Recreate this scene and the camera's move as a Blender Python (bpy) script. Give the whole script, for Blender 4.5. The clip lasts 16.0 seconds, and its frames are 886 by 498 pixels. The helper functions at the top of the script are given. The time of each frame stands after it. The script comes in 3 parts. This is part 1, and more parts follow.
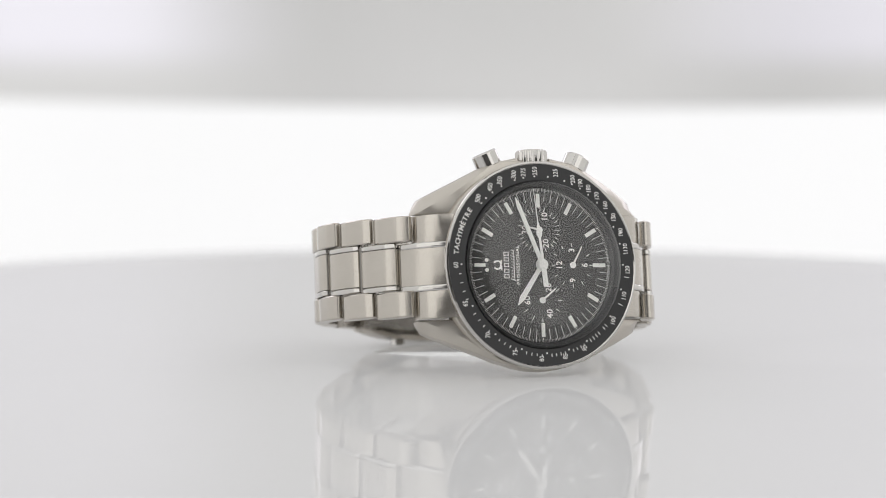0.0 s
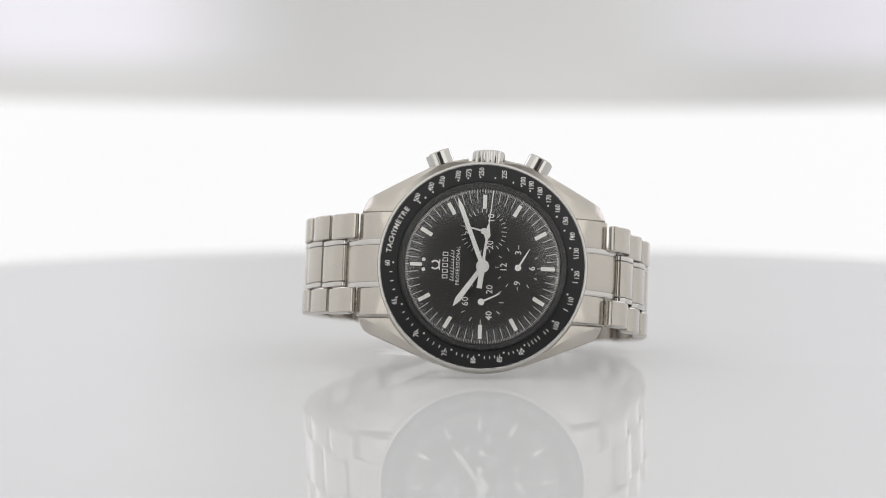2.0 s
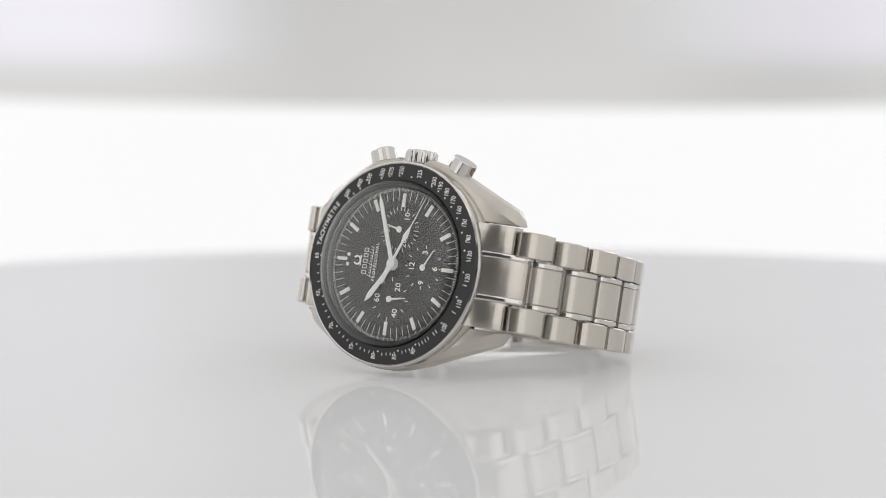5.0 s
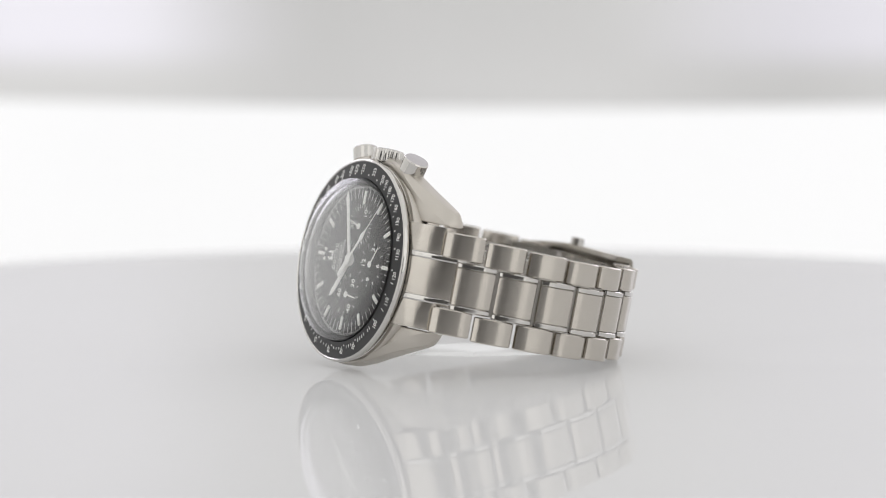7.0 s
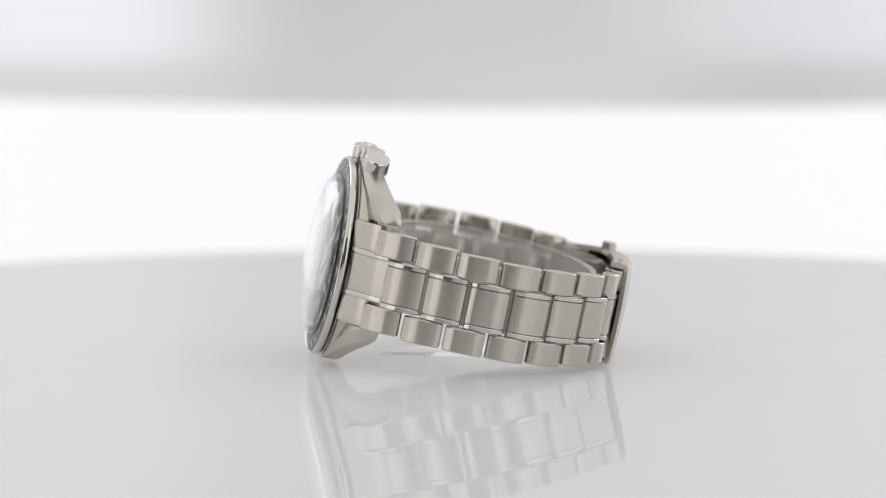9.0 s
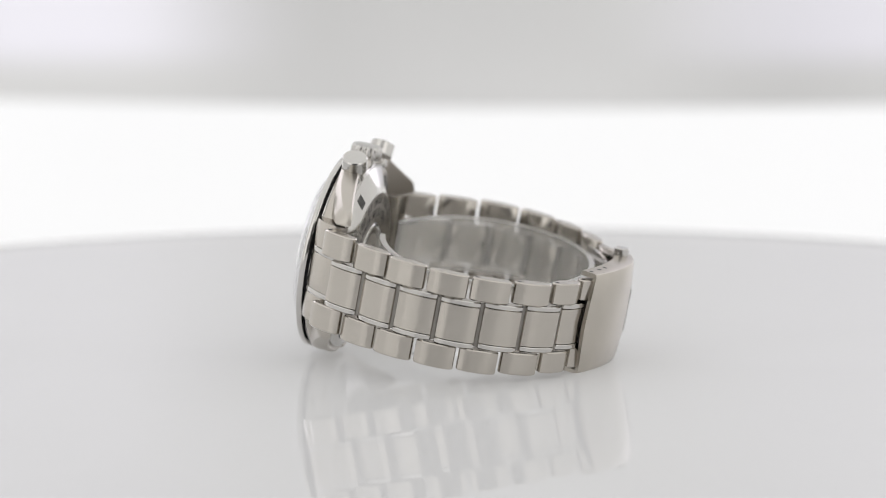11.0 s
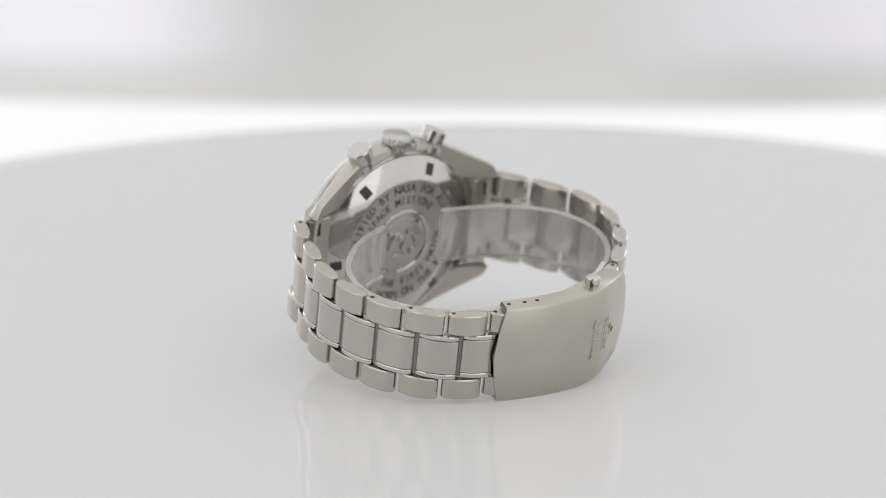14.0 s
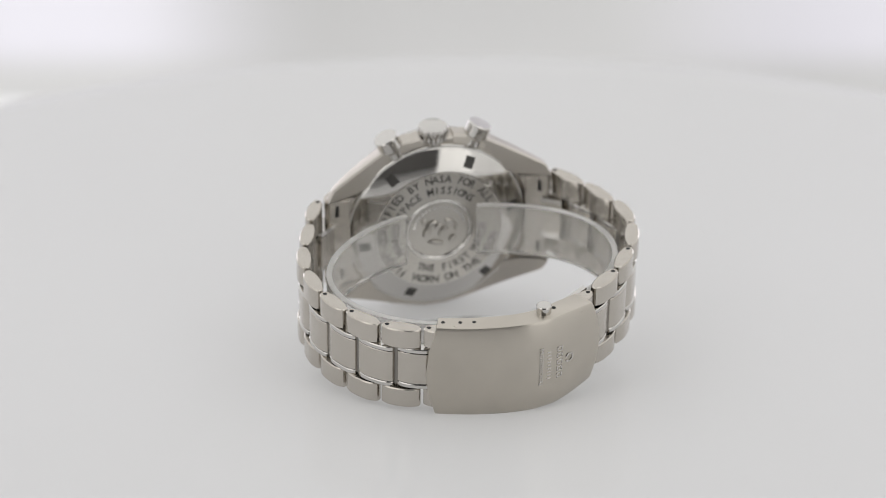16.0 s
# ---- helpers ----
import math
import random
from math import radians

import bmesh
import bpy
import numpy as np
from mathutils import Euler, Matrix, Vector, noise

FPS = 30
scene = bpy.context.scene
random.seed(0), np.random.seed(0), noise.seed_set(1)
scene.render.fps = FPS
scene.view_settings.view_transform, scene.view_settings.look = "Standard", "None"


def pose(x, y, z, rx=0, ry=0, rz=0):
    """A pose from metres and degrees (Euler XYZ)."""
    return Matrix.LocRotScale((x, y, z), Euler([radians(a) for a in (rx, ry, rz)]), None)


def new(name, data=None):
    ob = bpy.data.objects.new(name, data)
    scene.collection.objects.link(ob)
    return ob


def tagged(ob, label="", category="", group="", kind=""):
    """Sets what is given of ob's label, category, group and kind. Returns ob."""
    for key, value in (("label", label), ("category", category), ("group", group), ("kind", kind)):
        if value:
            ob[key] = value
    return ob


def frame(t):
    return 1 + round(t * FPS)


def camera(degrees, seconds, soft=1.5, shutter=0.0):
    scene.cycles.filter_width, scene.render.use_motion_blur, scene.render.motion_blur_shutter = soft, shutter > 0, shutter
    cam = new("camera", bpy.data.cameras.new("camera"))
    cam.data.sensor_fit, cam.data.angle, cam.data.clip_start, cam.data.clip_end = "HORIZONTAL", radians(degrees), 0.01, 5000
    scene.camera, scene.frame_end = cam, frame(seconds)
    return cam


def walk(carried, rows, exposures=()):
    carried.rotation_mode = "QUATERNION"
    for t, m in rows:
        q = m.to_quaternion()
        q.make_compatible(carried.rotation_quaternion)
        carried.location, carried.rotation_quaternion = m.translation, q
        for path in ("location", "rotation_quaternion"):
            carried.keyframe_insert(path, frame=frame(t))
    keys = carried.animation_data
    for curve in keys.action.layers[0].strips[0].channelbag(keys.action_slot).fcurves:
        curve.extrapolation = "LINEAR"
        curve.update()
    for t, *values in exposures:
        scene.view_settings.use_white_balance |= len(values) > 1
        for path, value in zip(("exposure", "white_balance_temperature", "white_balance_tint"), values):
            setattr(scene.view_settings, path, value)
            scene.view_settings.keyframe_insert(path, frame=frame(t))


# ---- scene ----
# All lengths of the watch are given in millimetres and scaled by MM.
MM = 0.001

# ---- camera: stands still before the turntable ----
cam = camera(18.0, 16.0, soft=0.9)
EYE = (-0.00614, -0.55712, 0.07283)
PITCH = 5.24
VIEW = pose(*EYE, 90 - PITCH, 0, 0)
walk(cam, [(0.0, VIEW), (16.0, VIEW)])
cam.data.dof.use_dof = True
cam.data.dof.focus_distance = 0.535
cam.data.dof.aperture_fstop = 11.5

# ---- world and exposure ----
world = bpy.data.worlds.new("studio")
scene.world = world
world.use_nodes = True
world.node_tree.nodes["Background"].inputs["Color"].default_value = (0.9, 0.92, 1.0, 1)
world.node_tree.nodes["Background"].inputs["Strength"].default_value = 0.03
scene.view_settings.exposure = 0.0

TOP_LIGHT = 0.76
SIDE_LIGHT = 0.64
FRONT_LIGHT = 1.0
BACK_LIGHT = 0.78
HOOD_LIGHT = 0.44
PLATE_GLOW = 0.235


# ---- materials ----
def material(name, color, rough=0.5, metal=0.0, **more):
    m = bpy.data.materials.new(name)
    m.use_nodes = True
    b = m.node_tree.nodes["Principled BSDF"]
    b.inputs["Base Color"].default_value = (*color, 1)
    b.inputs["Roughness"].default_value = rough
    b.inputs["Metallic"].default_value = metal
    for key, value in more.items():
        b.inputs[key.replace("_", " ")].default_value = value
    return m


def grain(m, scale, low, high, stretch=(1, 1, 1), bump=0.0, spread=0.0, dist=0.00002):
    """Noise in the thing's own space on roughness, height and, a little, on colour."""
    nt = m.node_tree
    b = nt.nodes["Principled BSDF"]
    co = nt.nodes.new("ShaderNodeTexCoord")
    mp = nt.nodes.new("ShaderNodeMapping")
    mp.inputs["Scale"].default_value = stretch
    nt.links.new(co.outputs["Object"], mp.inputs["Vector"])
    n = nt.nodes.new("ShaderNodeTexNoise")
    n.inputs["Scale"].default_value = scale
    n.inputs["Detail"].default_value = 4
    nt.links.new(mp.outputs["Vector"], n.inputs["Vector"])
    r = nt.nodes.new("ShaderNodeMapRange")
    r.inputs["To Min"].default_value, r.inputs["To Max"].default_value = low, high
    nt.links.new(n.outputs["Fac"], r.inputs["Value"])
    nt.links.new(r.outputs["Result"], b.inputs["Roughness"])
    if bump:
        bp = nt.nodes.new("ShaderNodeBump")
        bp.inputs["Strength"].default_value = bump
        bp.inputs["Distance"].default_value = dist
        nt.links.new(n.outputs["Fac"], bp.inputs["Height"])
        nt.links.new(bp.outputs["Normal"], b.inputs["Normal"])
    if spread:
        n2 = nt.nodes.new("ShaderNodeTexNoise")
        n2.inputs["Scale"].default_value = 140
        nt.links.new(co.outputs["Object"], n2.inputs["Vector"])
        c = b.inputs["Base Color"].default_value[:3]
        mix = nt.nodes.new("ShaderNodeMix")
        mix.data_type = "RGBA"
        mix.inputs["A"].default_value = (*[v * (1 - spread) for v in c], 1)
        mix.inputs["B"].default_value = (*[min(1, v * (1 + spread)) for v in c], 1)
        nt.links.new(n2.outputs["Fac"], mix.inputs["Factor"])
        nt.links.new(mix.outputs["Result"], b.inputs["Base Color"])
    return m


def lengthwise(m, amount):
    """Brushing along the bracelet: gloss spreads across the brush lines."""
    nt = m.node_tree
    b = next(n for n in nt.nodes if n.type == "BSDF_PRINCIPLED")
    tg = nt.nodes.new("ShaderNodeTangent")
    tg.direction_type, tg.axis = "RADIAL", "Z"
    nt.links.new(tg.outputs["Tangent"], b.inputs["Tangent"])
    b.inputs["Anisotropic"].default_value = amount
    b.inputs["Anisotropic Rotation"].default_value = 0.25
    return m


STEEL = (0.545, 0.513, 0.466)
brushed = lengthwise(grain(material("brushed_steel", STEEL, 0.3, 1.0), 4200, 0.18, 0.29, (0.05, 0.05, 1.6), 0.0, 0.06), 0.7)
brushed_case = grain(material("brushed_case_steel", STEEL, 0.3, 1.0), 3000, 0.28, 0.38, (0.3, 1.5, 0.3), 0.0, 0.05)
brushed_clasp = lengthwise(grain(material("brushed_clasp_steel", (0.53, 0.495, 0.44), 0.3, 1.0), 4200, 0.25, 0.34, (0.05, 0.05, 1.6), 0.0, 0.08), 0.75)
# hinge steel is darkened: the shade of the link gaps is in its colour
hinge_shade_steel = grain(material("gap_shade_steel", (0.3, 0.285, 0.265), 0.5, 1.0), 900, 0.4, 0.6)
satin_back = grain(material("satin_caseback_steel", (0.52, 0.5, 0.465), 0.3, 1.0), 2500, 0.24, 0.34, (1, 1, 1), 0.0, 0.08)
polished = grain(material("polished_steel", (0.61, 0.595, 0.57), 0.07, 1.0), 500, 0.05, 0.12, (1, 1, 1), 0.0, 0.03)
engraved = grain(material("engraved_steel", (0.075, 0.072, 0.068), 0.5, 0.6), 900, 0.4, 0.6)
hole_dark = material("dark_hole", (0.012, 0.012, 0.012), 0.7)
bezel_black = grain(material("black_anodised", (0.012, 0.012, 0.013), 0.3), 600, 0.26, 0.36)
dial_black = grain(material("black_dial_lacquer", (0.018, 0.017, 0.016), 0.5), 900, 0.42, 0.55)
print_white = grain(material("white_print", (0.78, 0.78, 0.76), 0.6), 900, 0.5, 0.65)
hand_white = grain(material("white_enamel", (0.86, 0.86, 0.83), 0.4), 700, 0.35, 0.45)
lume = grain(material("pale_lume", (0.82, 0.83, 0.79), 0.6), 1200, 0.55, 0.7, (1, 1, 1), 0.1)
rehaut = grain(material("dark_chapter_ring", (0.03, 0.03, 0.03), 0.35), 600, 0.3, 0.4)


def clear_shell(name, tint, base, rough):
    """A thin clear shell: see-through, with a gloss that grows towards grazing view."""
    m = bpy.data.materials.new(name)
    m.use_nodes = True
    nt = m.node_tree
    nt.nodes.remove(nt.nodes["Principled BSDF"])
    lw = nt.nodes.new("ShaderNodeLayerWeight")
    lw.inputs["Blend"].default_value = 0.5
    power = nt.nodes.new("ShaderNodeMath")
    power.operation = "POWER"
    power.inputs[1].default_value = 2.8
    nt.links.new(lw.outputs["Facing"], power.inputs[0])
    lift = nt.nodes.new("ShaderNodeMapRange")
    lift.inputs["To Min"].default_value = base
    nt.links.new(power.outputs[0], lift.inputs["Value"])
    clear = nt.nodes.new("ShaderNodeBsdfTransparent")
    clear.inputs["Color"].default_value = (*tint, 1)
    gloss = nt.nodes.new("ShaderNodeBsdfGlossy")
    gloss.inputs["Color"].default_value = (1, 1, 1, 1)
    gloss.inputs["Roughness"].default_value = rough
    mix = nt.nodes.new("ShaderNodeMixShader")
    nt.links.new(lift.outputs["Result"], mix.inputs[0])
    nt.links.new(clear.outputs[0], mix.inputs[1])
    nt.links.new(gloss.outputs[0], mix.inputs[2])
    nt.links.new(mix.outputs[0], nt.nodes["Material Output"].inputs["Surface"])
    return m


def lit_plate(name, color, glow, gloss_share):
    """Opal acrylic with an added glow: a soft white body under a weak clear gloss."""
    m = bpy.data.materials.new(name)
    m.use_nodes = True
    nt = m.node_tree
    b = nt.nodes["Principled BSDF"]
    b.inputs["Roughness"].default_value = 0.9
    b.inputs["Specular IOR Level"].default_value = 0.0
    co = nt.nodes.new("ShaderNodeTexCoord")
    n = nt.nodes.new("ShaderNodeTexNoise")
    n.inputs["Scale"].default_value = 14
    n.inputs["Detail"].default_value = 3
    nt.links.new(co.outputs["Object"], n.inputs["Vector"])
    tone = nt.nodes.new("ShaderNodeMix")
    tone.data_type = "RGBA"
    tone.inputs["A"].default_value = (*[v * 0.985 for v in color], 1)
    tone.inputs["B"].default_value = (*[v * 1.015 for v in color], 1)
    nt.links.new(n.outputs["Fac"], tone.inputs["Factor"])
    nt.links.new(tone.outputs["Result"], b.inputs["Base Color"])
    # even emission, added to weaken the shadow under the watch
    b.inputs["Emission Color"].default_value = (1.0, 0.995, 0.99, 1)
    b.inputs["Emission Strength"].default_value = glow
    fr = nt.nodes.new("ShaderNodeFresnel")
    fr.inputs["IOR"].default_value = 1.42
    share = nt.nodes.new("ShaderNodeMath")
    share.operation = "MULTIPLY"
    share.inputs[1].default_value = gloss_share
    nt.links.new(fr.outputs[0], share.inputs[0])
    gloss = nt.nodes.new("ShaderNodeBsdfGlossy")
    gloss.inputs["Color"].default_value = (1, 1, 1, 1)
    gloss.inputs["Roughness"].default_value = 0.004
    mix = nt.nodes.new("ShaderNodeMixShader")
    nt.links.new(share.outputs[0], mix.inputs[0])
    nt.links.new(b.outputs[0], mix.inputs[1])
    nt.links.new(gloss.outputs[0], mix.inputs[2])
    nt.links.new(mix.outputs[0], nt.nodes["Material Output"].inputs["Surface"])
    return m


acrylic = lit_plate("opal_acrylic", (0.45, 0.45, 0.453), PLATE_GLOW, 0.55)
crystal_mat = clear_shell("hesalite", (0.99, 0.99, 0.99), 0.035, 0.14)
cuff_mat = grain(material("clear_plastic", (0.96, 0.95, 0.93), 0.08, 0.0, IOR=1.2, Transmission_Weight=0.82), 300, 0.08, 0.16)
cuff_edge = grain(material("frosted_plastic_edge", (0.9, 0.89, 0.87), 0.2, 0.0, IOR=1.35, Transmission_Weight=0.72), 300, 0.25, 0.4)
wall_paint = grain(material("matt_white_board", (0.75, 0.75, 0.75), 0.8), 60, 0.75, 0.85, (1, 1, 1), 0.05, 0.02)
dark_cloth = grain(material("grey_room_wall", (0.22, 0.215, 0.21), 0.9), 200, 0.85, 0.95, (1, 1, 1), 0.1)


def glowing(name, color, strength, spread=0.06, scale=3.0):
    """A lit diffuser: white cloth that light shines through, a little uneven."""
    m = bpy.data.materials.new(name)
    m.use_nodes = True
    nt = m.node_tree
    b = nt.nodes["Principled BSDF"]
    b.inputs["Base Color"].default_value = (0.22, 0.22, 0.22, 1)
    b.inputs["Roughness"].default_value = 0.9
    b.inputs["Emission Color"].default_value = (*color, 1)
    co = nt.nodes.new("ShaderNodeTexCoord")
    n = nt.nodes.new("ShaderNodeTexNoise")
    n.inputs["Scale"].default_value = scale
    n.inputs["Detail"].default_value = 1
    nt.links.new(co.outputs["Object"], n.inputs["Vector"])
    r = nt.nodes.new("ShaderNodeMapRange")
    r.inputs["From Min"].default_value, r.inputs["From Max"].default_value = 0.3, 0.7
    r.inputs["To Min"].default_value, r.inputs["To Max"].default_value = strength * (1 - spread), strength * (1 + spread)
    nt.links.new(n.outputs["Fac"], r.inputs["Value"])
    nt.links.new(r.outputs["Result"], b.inputs["Emission Strength"])
    return m


glow_back = glowing("lit_back_diffuser", (1.0, 1.0, 1.0), BACK_LIGHT, 0.02)
glow_hood = glowing("glowing_grey_diffuser", (1.0, 0.985, 0.99), HOOD_LIGHT, 0.16, 6.5)


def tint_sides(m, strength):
    """Paints the cloth's glow brighter and cooler towards its sides and top."""
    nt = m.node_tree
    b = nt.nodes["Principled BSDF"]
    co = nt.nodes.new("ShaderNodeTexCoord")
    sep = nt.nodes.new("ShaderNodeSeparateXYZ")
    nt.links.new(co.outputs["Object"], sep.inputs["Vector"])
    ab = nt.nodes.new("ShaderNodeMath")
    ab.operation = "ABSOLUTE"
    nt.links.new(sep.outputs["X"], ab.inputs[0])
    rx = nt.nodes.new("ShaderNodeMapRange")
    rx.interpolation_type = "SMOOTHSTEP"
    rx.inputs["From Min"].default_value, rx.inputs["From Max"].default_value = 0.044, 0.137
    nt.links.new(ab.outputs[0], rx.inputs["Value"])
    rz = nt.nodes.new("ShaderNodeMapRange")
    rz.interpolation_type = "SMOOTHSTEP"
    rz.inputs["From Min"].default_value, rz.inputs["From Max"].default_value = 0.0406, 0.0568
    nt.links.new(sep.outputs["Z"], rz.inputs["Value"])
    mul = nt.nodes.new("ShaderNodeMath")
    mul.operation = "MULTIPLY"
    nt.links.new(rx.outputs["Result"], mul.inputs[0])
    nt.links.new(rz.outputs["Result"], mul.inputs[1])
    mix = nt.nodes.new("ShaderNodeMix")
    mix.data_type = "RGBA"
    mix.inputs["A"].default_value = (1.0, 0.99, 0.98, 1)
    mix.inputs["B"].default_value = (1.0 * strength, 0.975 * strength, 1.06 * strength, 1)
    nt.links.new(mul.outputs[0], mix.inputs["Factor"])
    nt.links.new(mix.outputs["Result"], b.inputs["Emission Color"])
    # extra glow added at the outer ends, out of view, to whiten the crystal's reflection
    end_gain = nt.nodes.new("ShaderNodeMapRange")
    end_gain.interpolation_type = "SMOOTHSTEP"
    end_gain.inputs["From Min"].default_value, end_gain.inputs["From Max"].default_value = 0.19, 0.34
    end_gain.inputs["To Min"].default_value, end_gain.inputs["To Max"].default_value = 1.0, 3.2
    nt.links.new(ab.outputs[0], end_gain.inputs["Value"])
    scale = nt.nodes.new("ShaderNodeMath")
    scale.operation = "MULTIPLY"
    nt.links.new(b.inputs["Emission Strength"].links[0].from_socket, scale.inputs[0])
    nt.links.new(end_gain.outputs["Result"], scale.inputs[1])
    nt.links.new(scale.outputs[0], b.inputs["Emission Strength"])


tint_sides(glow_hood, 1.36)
glow_top = glowing("lit_top_diffuser", (1.0, 0.995, 0.985), TOP_LIGHT, 0.05)
glow_side = glowing("lit_side_diffuser", (1.0, 0.99, 0.97), SIDE_LIGHT, 0.08)


def fade_front(m):
    """Fades the unseen front cloth's glow towards the opening, softening the dial's reflection."""
    nt = m.node_tree
    b = nt.nodes["Principled BSDF"]
    co = nt.nodes.new("ShaderNodeTexCoord")
    sep = nt.nodes.new("ShaderNodeSeparateXYZ")
    nt.links.new(co.outputs["Object"], sep.inputs["Vector"])
    ab = nt.nodes.new("ShaderNodeMath")
    ab.operation = "ABSOLUTE"
    nt.links.new(sep.outputs["X"], ab.inputs[0])
    rx = nt.nodes.new("ShaderNodeMapRange")
    rx.interpolation_type = "SMOOTHSTEP"
    rx.inputs["From Min"].default_value, rx.inputs["From Max"].default_value = 0.10, 0.15
    rx.inputs["To Min"].default_value = 0.04
    nt.links.new(ab.outputs[0], rx.inputs["Value"])
    mul = nt.nodes.new("ShaderNodeMath")
    mul.operation = "MULTIPLY"
    old = b.inputs["Emission Strength"].links[0].from_socket
    nt.links.new(old, mul.inputs[0])
    nt.links.new(rx.outputs["Result"], mul.inputs[1])
    nt.links.new(mul.outputs[0], b.inputs["Emission Strength"])


glow_front = glowing("lit_front_diffuser", (1.0, 0.988, 0.962), FRONT_LIGHT, 0.1)
fade_front(glow_front)


# ---- mesh helpers ----
def finish(name, bm, mat, parent=None, label="", smooth=True, angle=35):
    bmesh.ops.recalc_face_normals(bm, faces=bm.faces)
    me = bpy.data.meshes.new(name)
    bm.to_mesh(me)
    bm.free()
    me.materials.append(mat)
    if smooth:
        me.shade_smooth()
        me.set_sharp_from_angle(angle=radians(angle))
    ob = new(name, me)
    if parent is not None:
        ob.parent = parent
    if label:
        tagged(ob, label)
    return ob


def part(name, bm, mat, parent, label="", smooth=True, angle=35):
    return finish(name, bm, mat, parent, label, smooth, angle)


def shared(name, mesh, parent, m=None):
    """One more piece on a mesh that is already there."""
    ob = new(name, mesh)
    ob.parent = parent
    if m is not None:
        ob.matrix_basis = m
    return ob


def loft(bm, sections, closed=False):
    """Skin through sections of equally many points (millimetres); ends are capped unless the loft is closed."""
    rings = [[bm.verts.new(Vector(p) * MM) for p in sec] for sec in sections]
    n = len(rings[0])
    count = len(rings)
    for i in range(count if closed else count - 1):
        a, b = rings[i], rings[(i + 1) % count]
        for j in range(n):
            k = (j + 1) % n
            bm.faces.new((a[j], a[k], b[k], b[j]))
    if not closed:
        bm.faces.new(rings[0])
        bm.faces.new(rings[-1][::-1])
    return bm


def lathe(bm, profile, steps=96, centre=(0, 0, 0), axis="y", a0=0.0, a1=360.0):
    """Turns a closed profile of (radius, depth) about an axis through centre; a part turn is capped."""
    full = abs(a1 - a0) >= 359.9
    count = steps if full else steps + 1
    secs = []
    for i in range(count):
        a = radians(a0 + (a1 - a0) * i / steps)
        sec = []
        for r, d in profile:
            if axis == "y":
                sec.append((centre[0] + r * math.sin(a), centre[1] + d, centre[2] + r * math.cos(a)))
            else:
                sec.append((centre[0] + r * math.cos(a), centre[1] + r * math.sin(a), centre[2] + d))
        secs.append(sec)
    return loft(bm, secs, closed=full)


def turned(bm, profile, base, way, steps=32, flute=0, depth=0.0):
    """A solid of revolution from (radius, distance) pairs along a direction, with optional flutes."""
    base, way = Vector(base), Vector(way).normalized()
    u = way.orthogonal().normalized()
    v = way.cross(u)
    secs = []
    for r, d, *cut in profile:
        ring = []
        for i in range(steps):
            a = 2 * math.pi * i / steps
            rr = r - (depth * (0.5 + 0.5 * math.cos(flute * a)) if flute and cut else 0)
            ring.append(base + way * d + (u * math.cos(a) + v * math.sin(a)) * rr)
        secs.append(ring)
    return loft(bm, secs)


def block(bm, centre, size, ax=(1, 0, 0), ay=(0, 1, 0), az=(0, 0, 1), bevel=0.0):
    """A bevelled box on three axes (millimetres)."""
    c, ax, ay, az = Vector(centre), Vector(ax), Vector(ay), Vector(az)
    hx, hy, hz = [s / 2 for s in size]
    b = min(bevel, hx * 0.9, hy * 0.9, hz * 0.9)
    def ring(z, inset):
        x, y = hx - inset, hy - inset
        pts = [(x - b, -y), (x, -y + b), (x, y - b), (x - b, y), (-x + b, y), (-x, y - b), (-x, -y + b), (-x + b, -y)] if b else [(x, -y), (x, y), (-x, y), (-x, -y)]
        return [c + ax * p + ay * q + az * z for p, q in pts]
    if b:
        return loft(bm, [ring(-hz, b), ring(-hz + b, 0), ring(hz - b, 0), ring(hz, b)])
    return loft(bm, [ring(-hz, 0), ring(hz, 0)])


def polar(theta, r, y=0.0):
    """A place on the dial: theta clockwise from twelve o'clock."""
    a = radians(theta)
    return Vector((-r * math.cos(a), y, r * math.sin(a)))


def dash(bm, theta, r0, r1, width, y, thick=0.05, centre=(0, 0)):
    """A radial printed stroke."""
    a = polar(theta, 1)
    side = polar(theta + 90, 1)
    c = a * ((r0 + r1) / 2) + Vector((centre[0], y, centre[1]))
    return block(bm, c, (r1 - r0, width, thick), a, side, (0, -1, 0))


def lettering(text, size, m, thick=0.03, bold=0.0, space=1.0, narrow=1.0):
    """Text in the built-in font as a mesh, centred, baseline in the middle, laid by the matrix m (millimetres)."""
    cu = bpy.data.curves.new("text", "FONT")
    cu.body, cu.size, cu.align_x, cu.align_y = text, size, "CENTER", "CENTER"
    cu.extrude, cu.offset, cu.resolution_u, cu.space_character = thick, bold, 2, space
    ob = bpy.data.objects.new("text", cu)
    me = bpy.data.meshes.new_from_object(ob)
    bm = bmesh.new()
    bm.from_mesh(me)
    bmesh.ops.transform(bm, matrix=Matrix.Scale(MM, 4) @ m @ Matrix.Diagonal((narrow, 1, 1, 1)), verts=bm.verts)
    bpy.data.objects.remove(ob)
    bpy.data.curves.remove(cu)
    bpy.data.meshes.remove(me)
    return bm


def joined(bms):
    out = bmesh.new()
    for b in bms:
        me = bpy.data.meshes.new("tmp")
        b.to_mesh(me)
        b.free()
        out.from_mesh(me)
        bpy.data.meshes.remove(me)
    return out


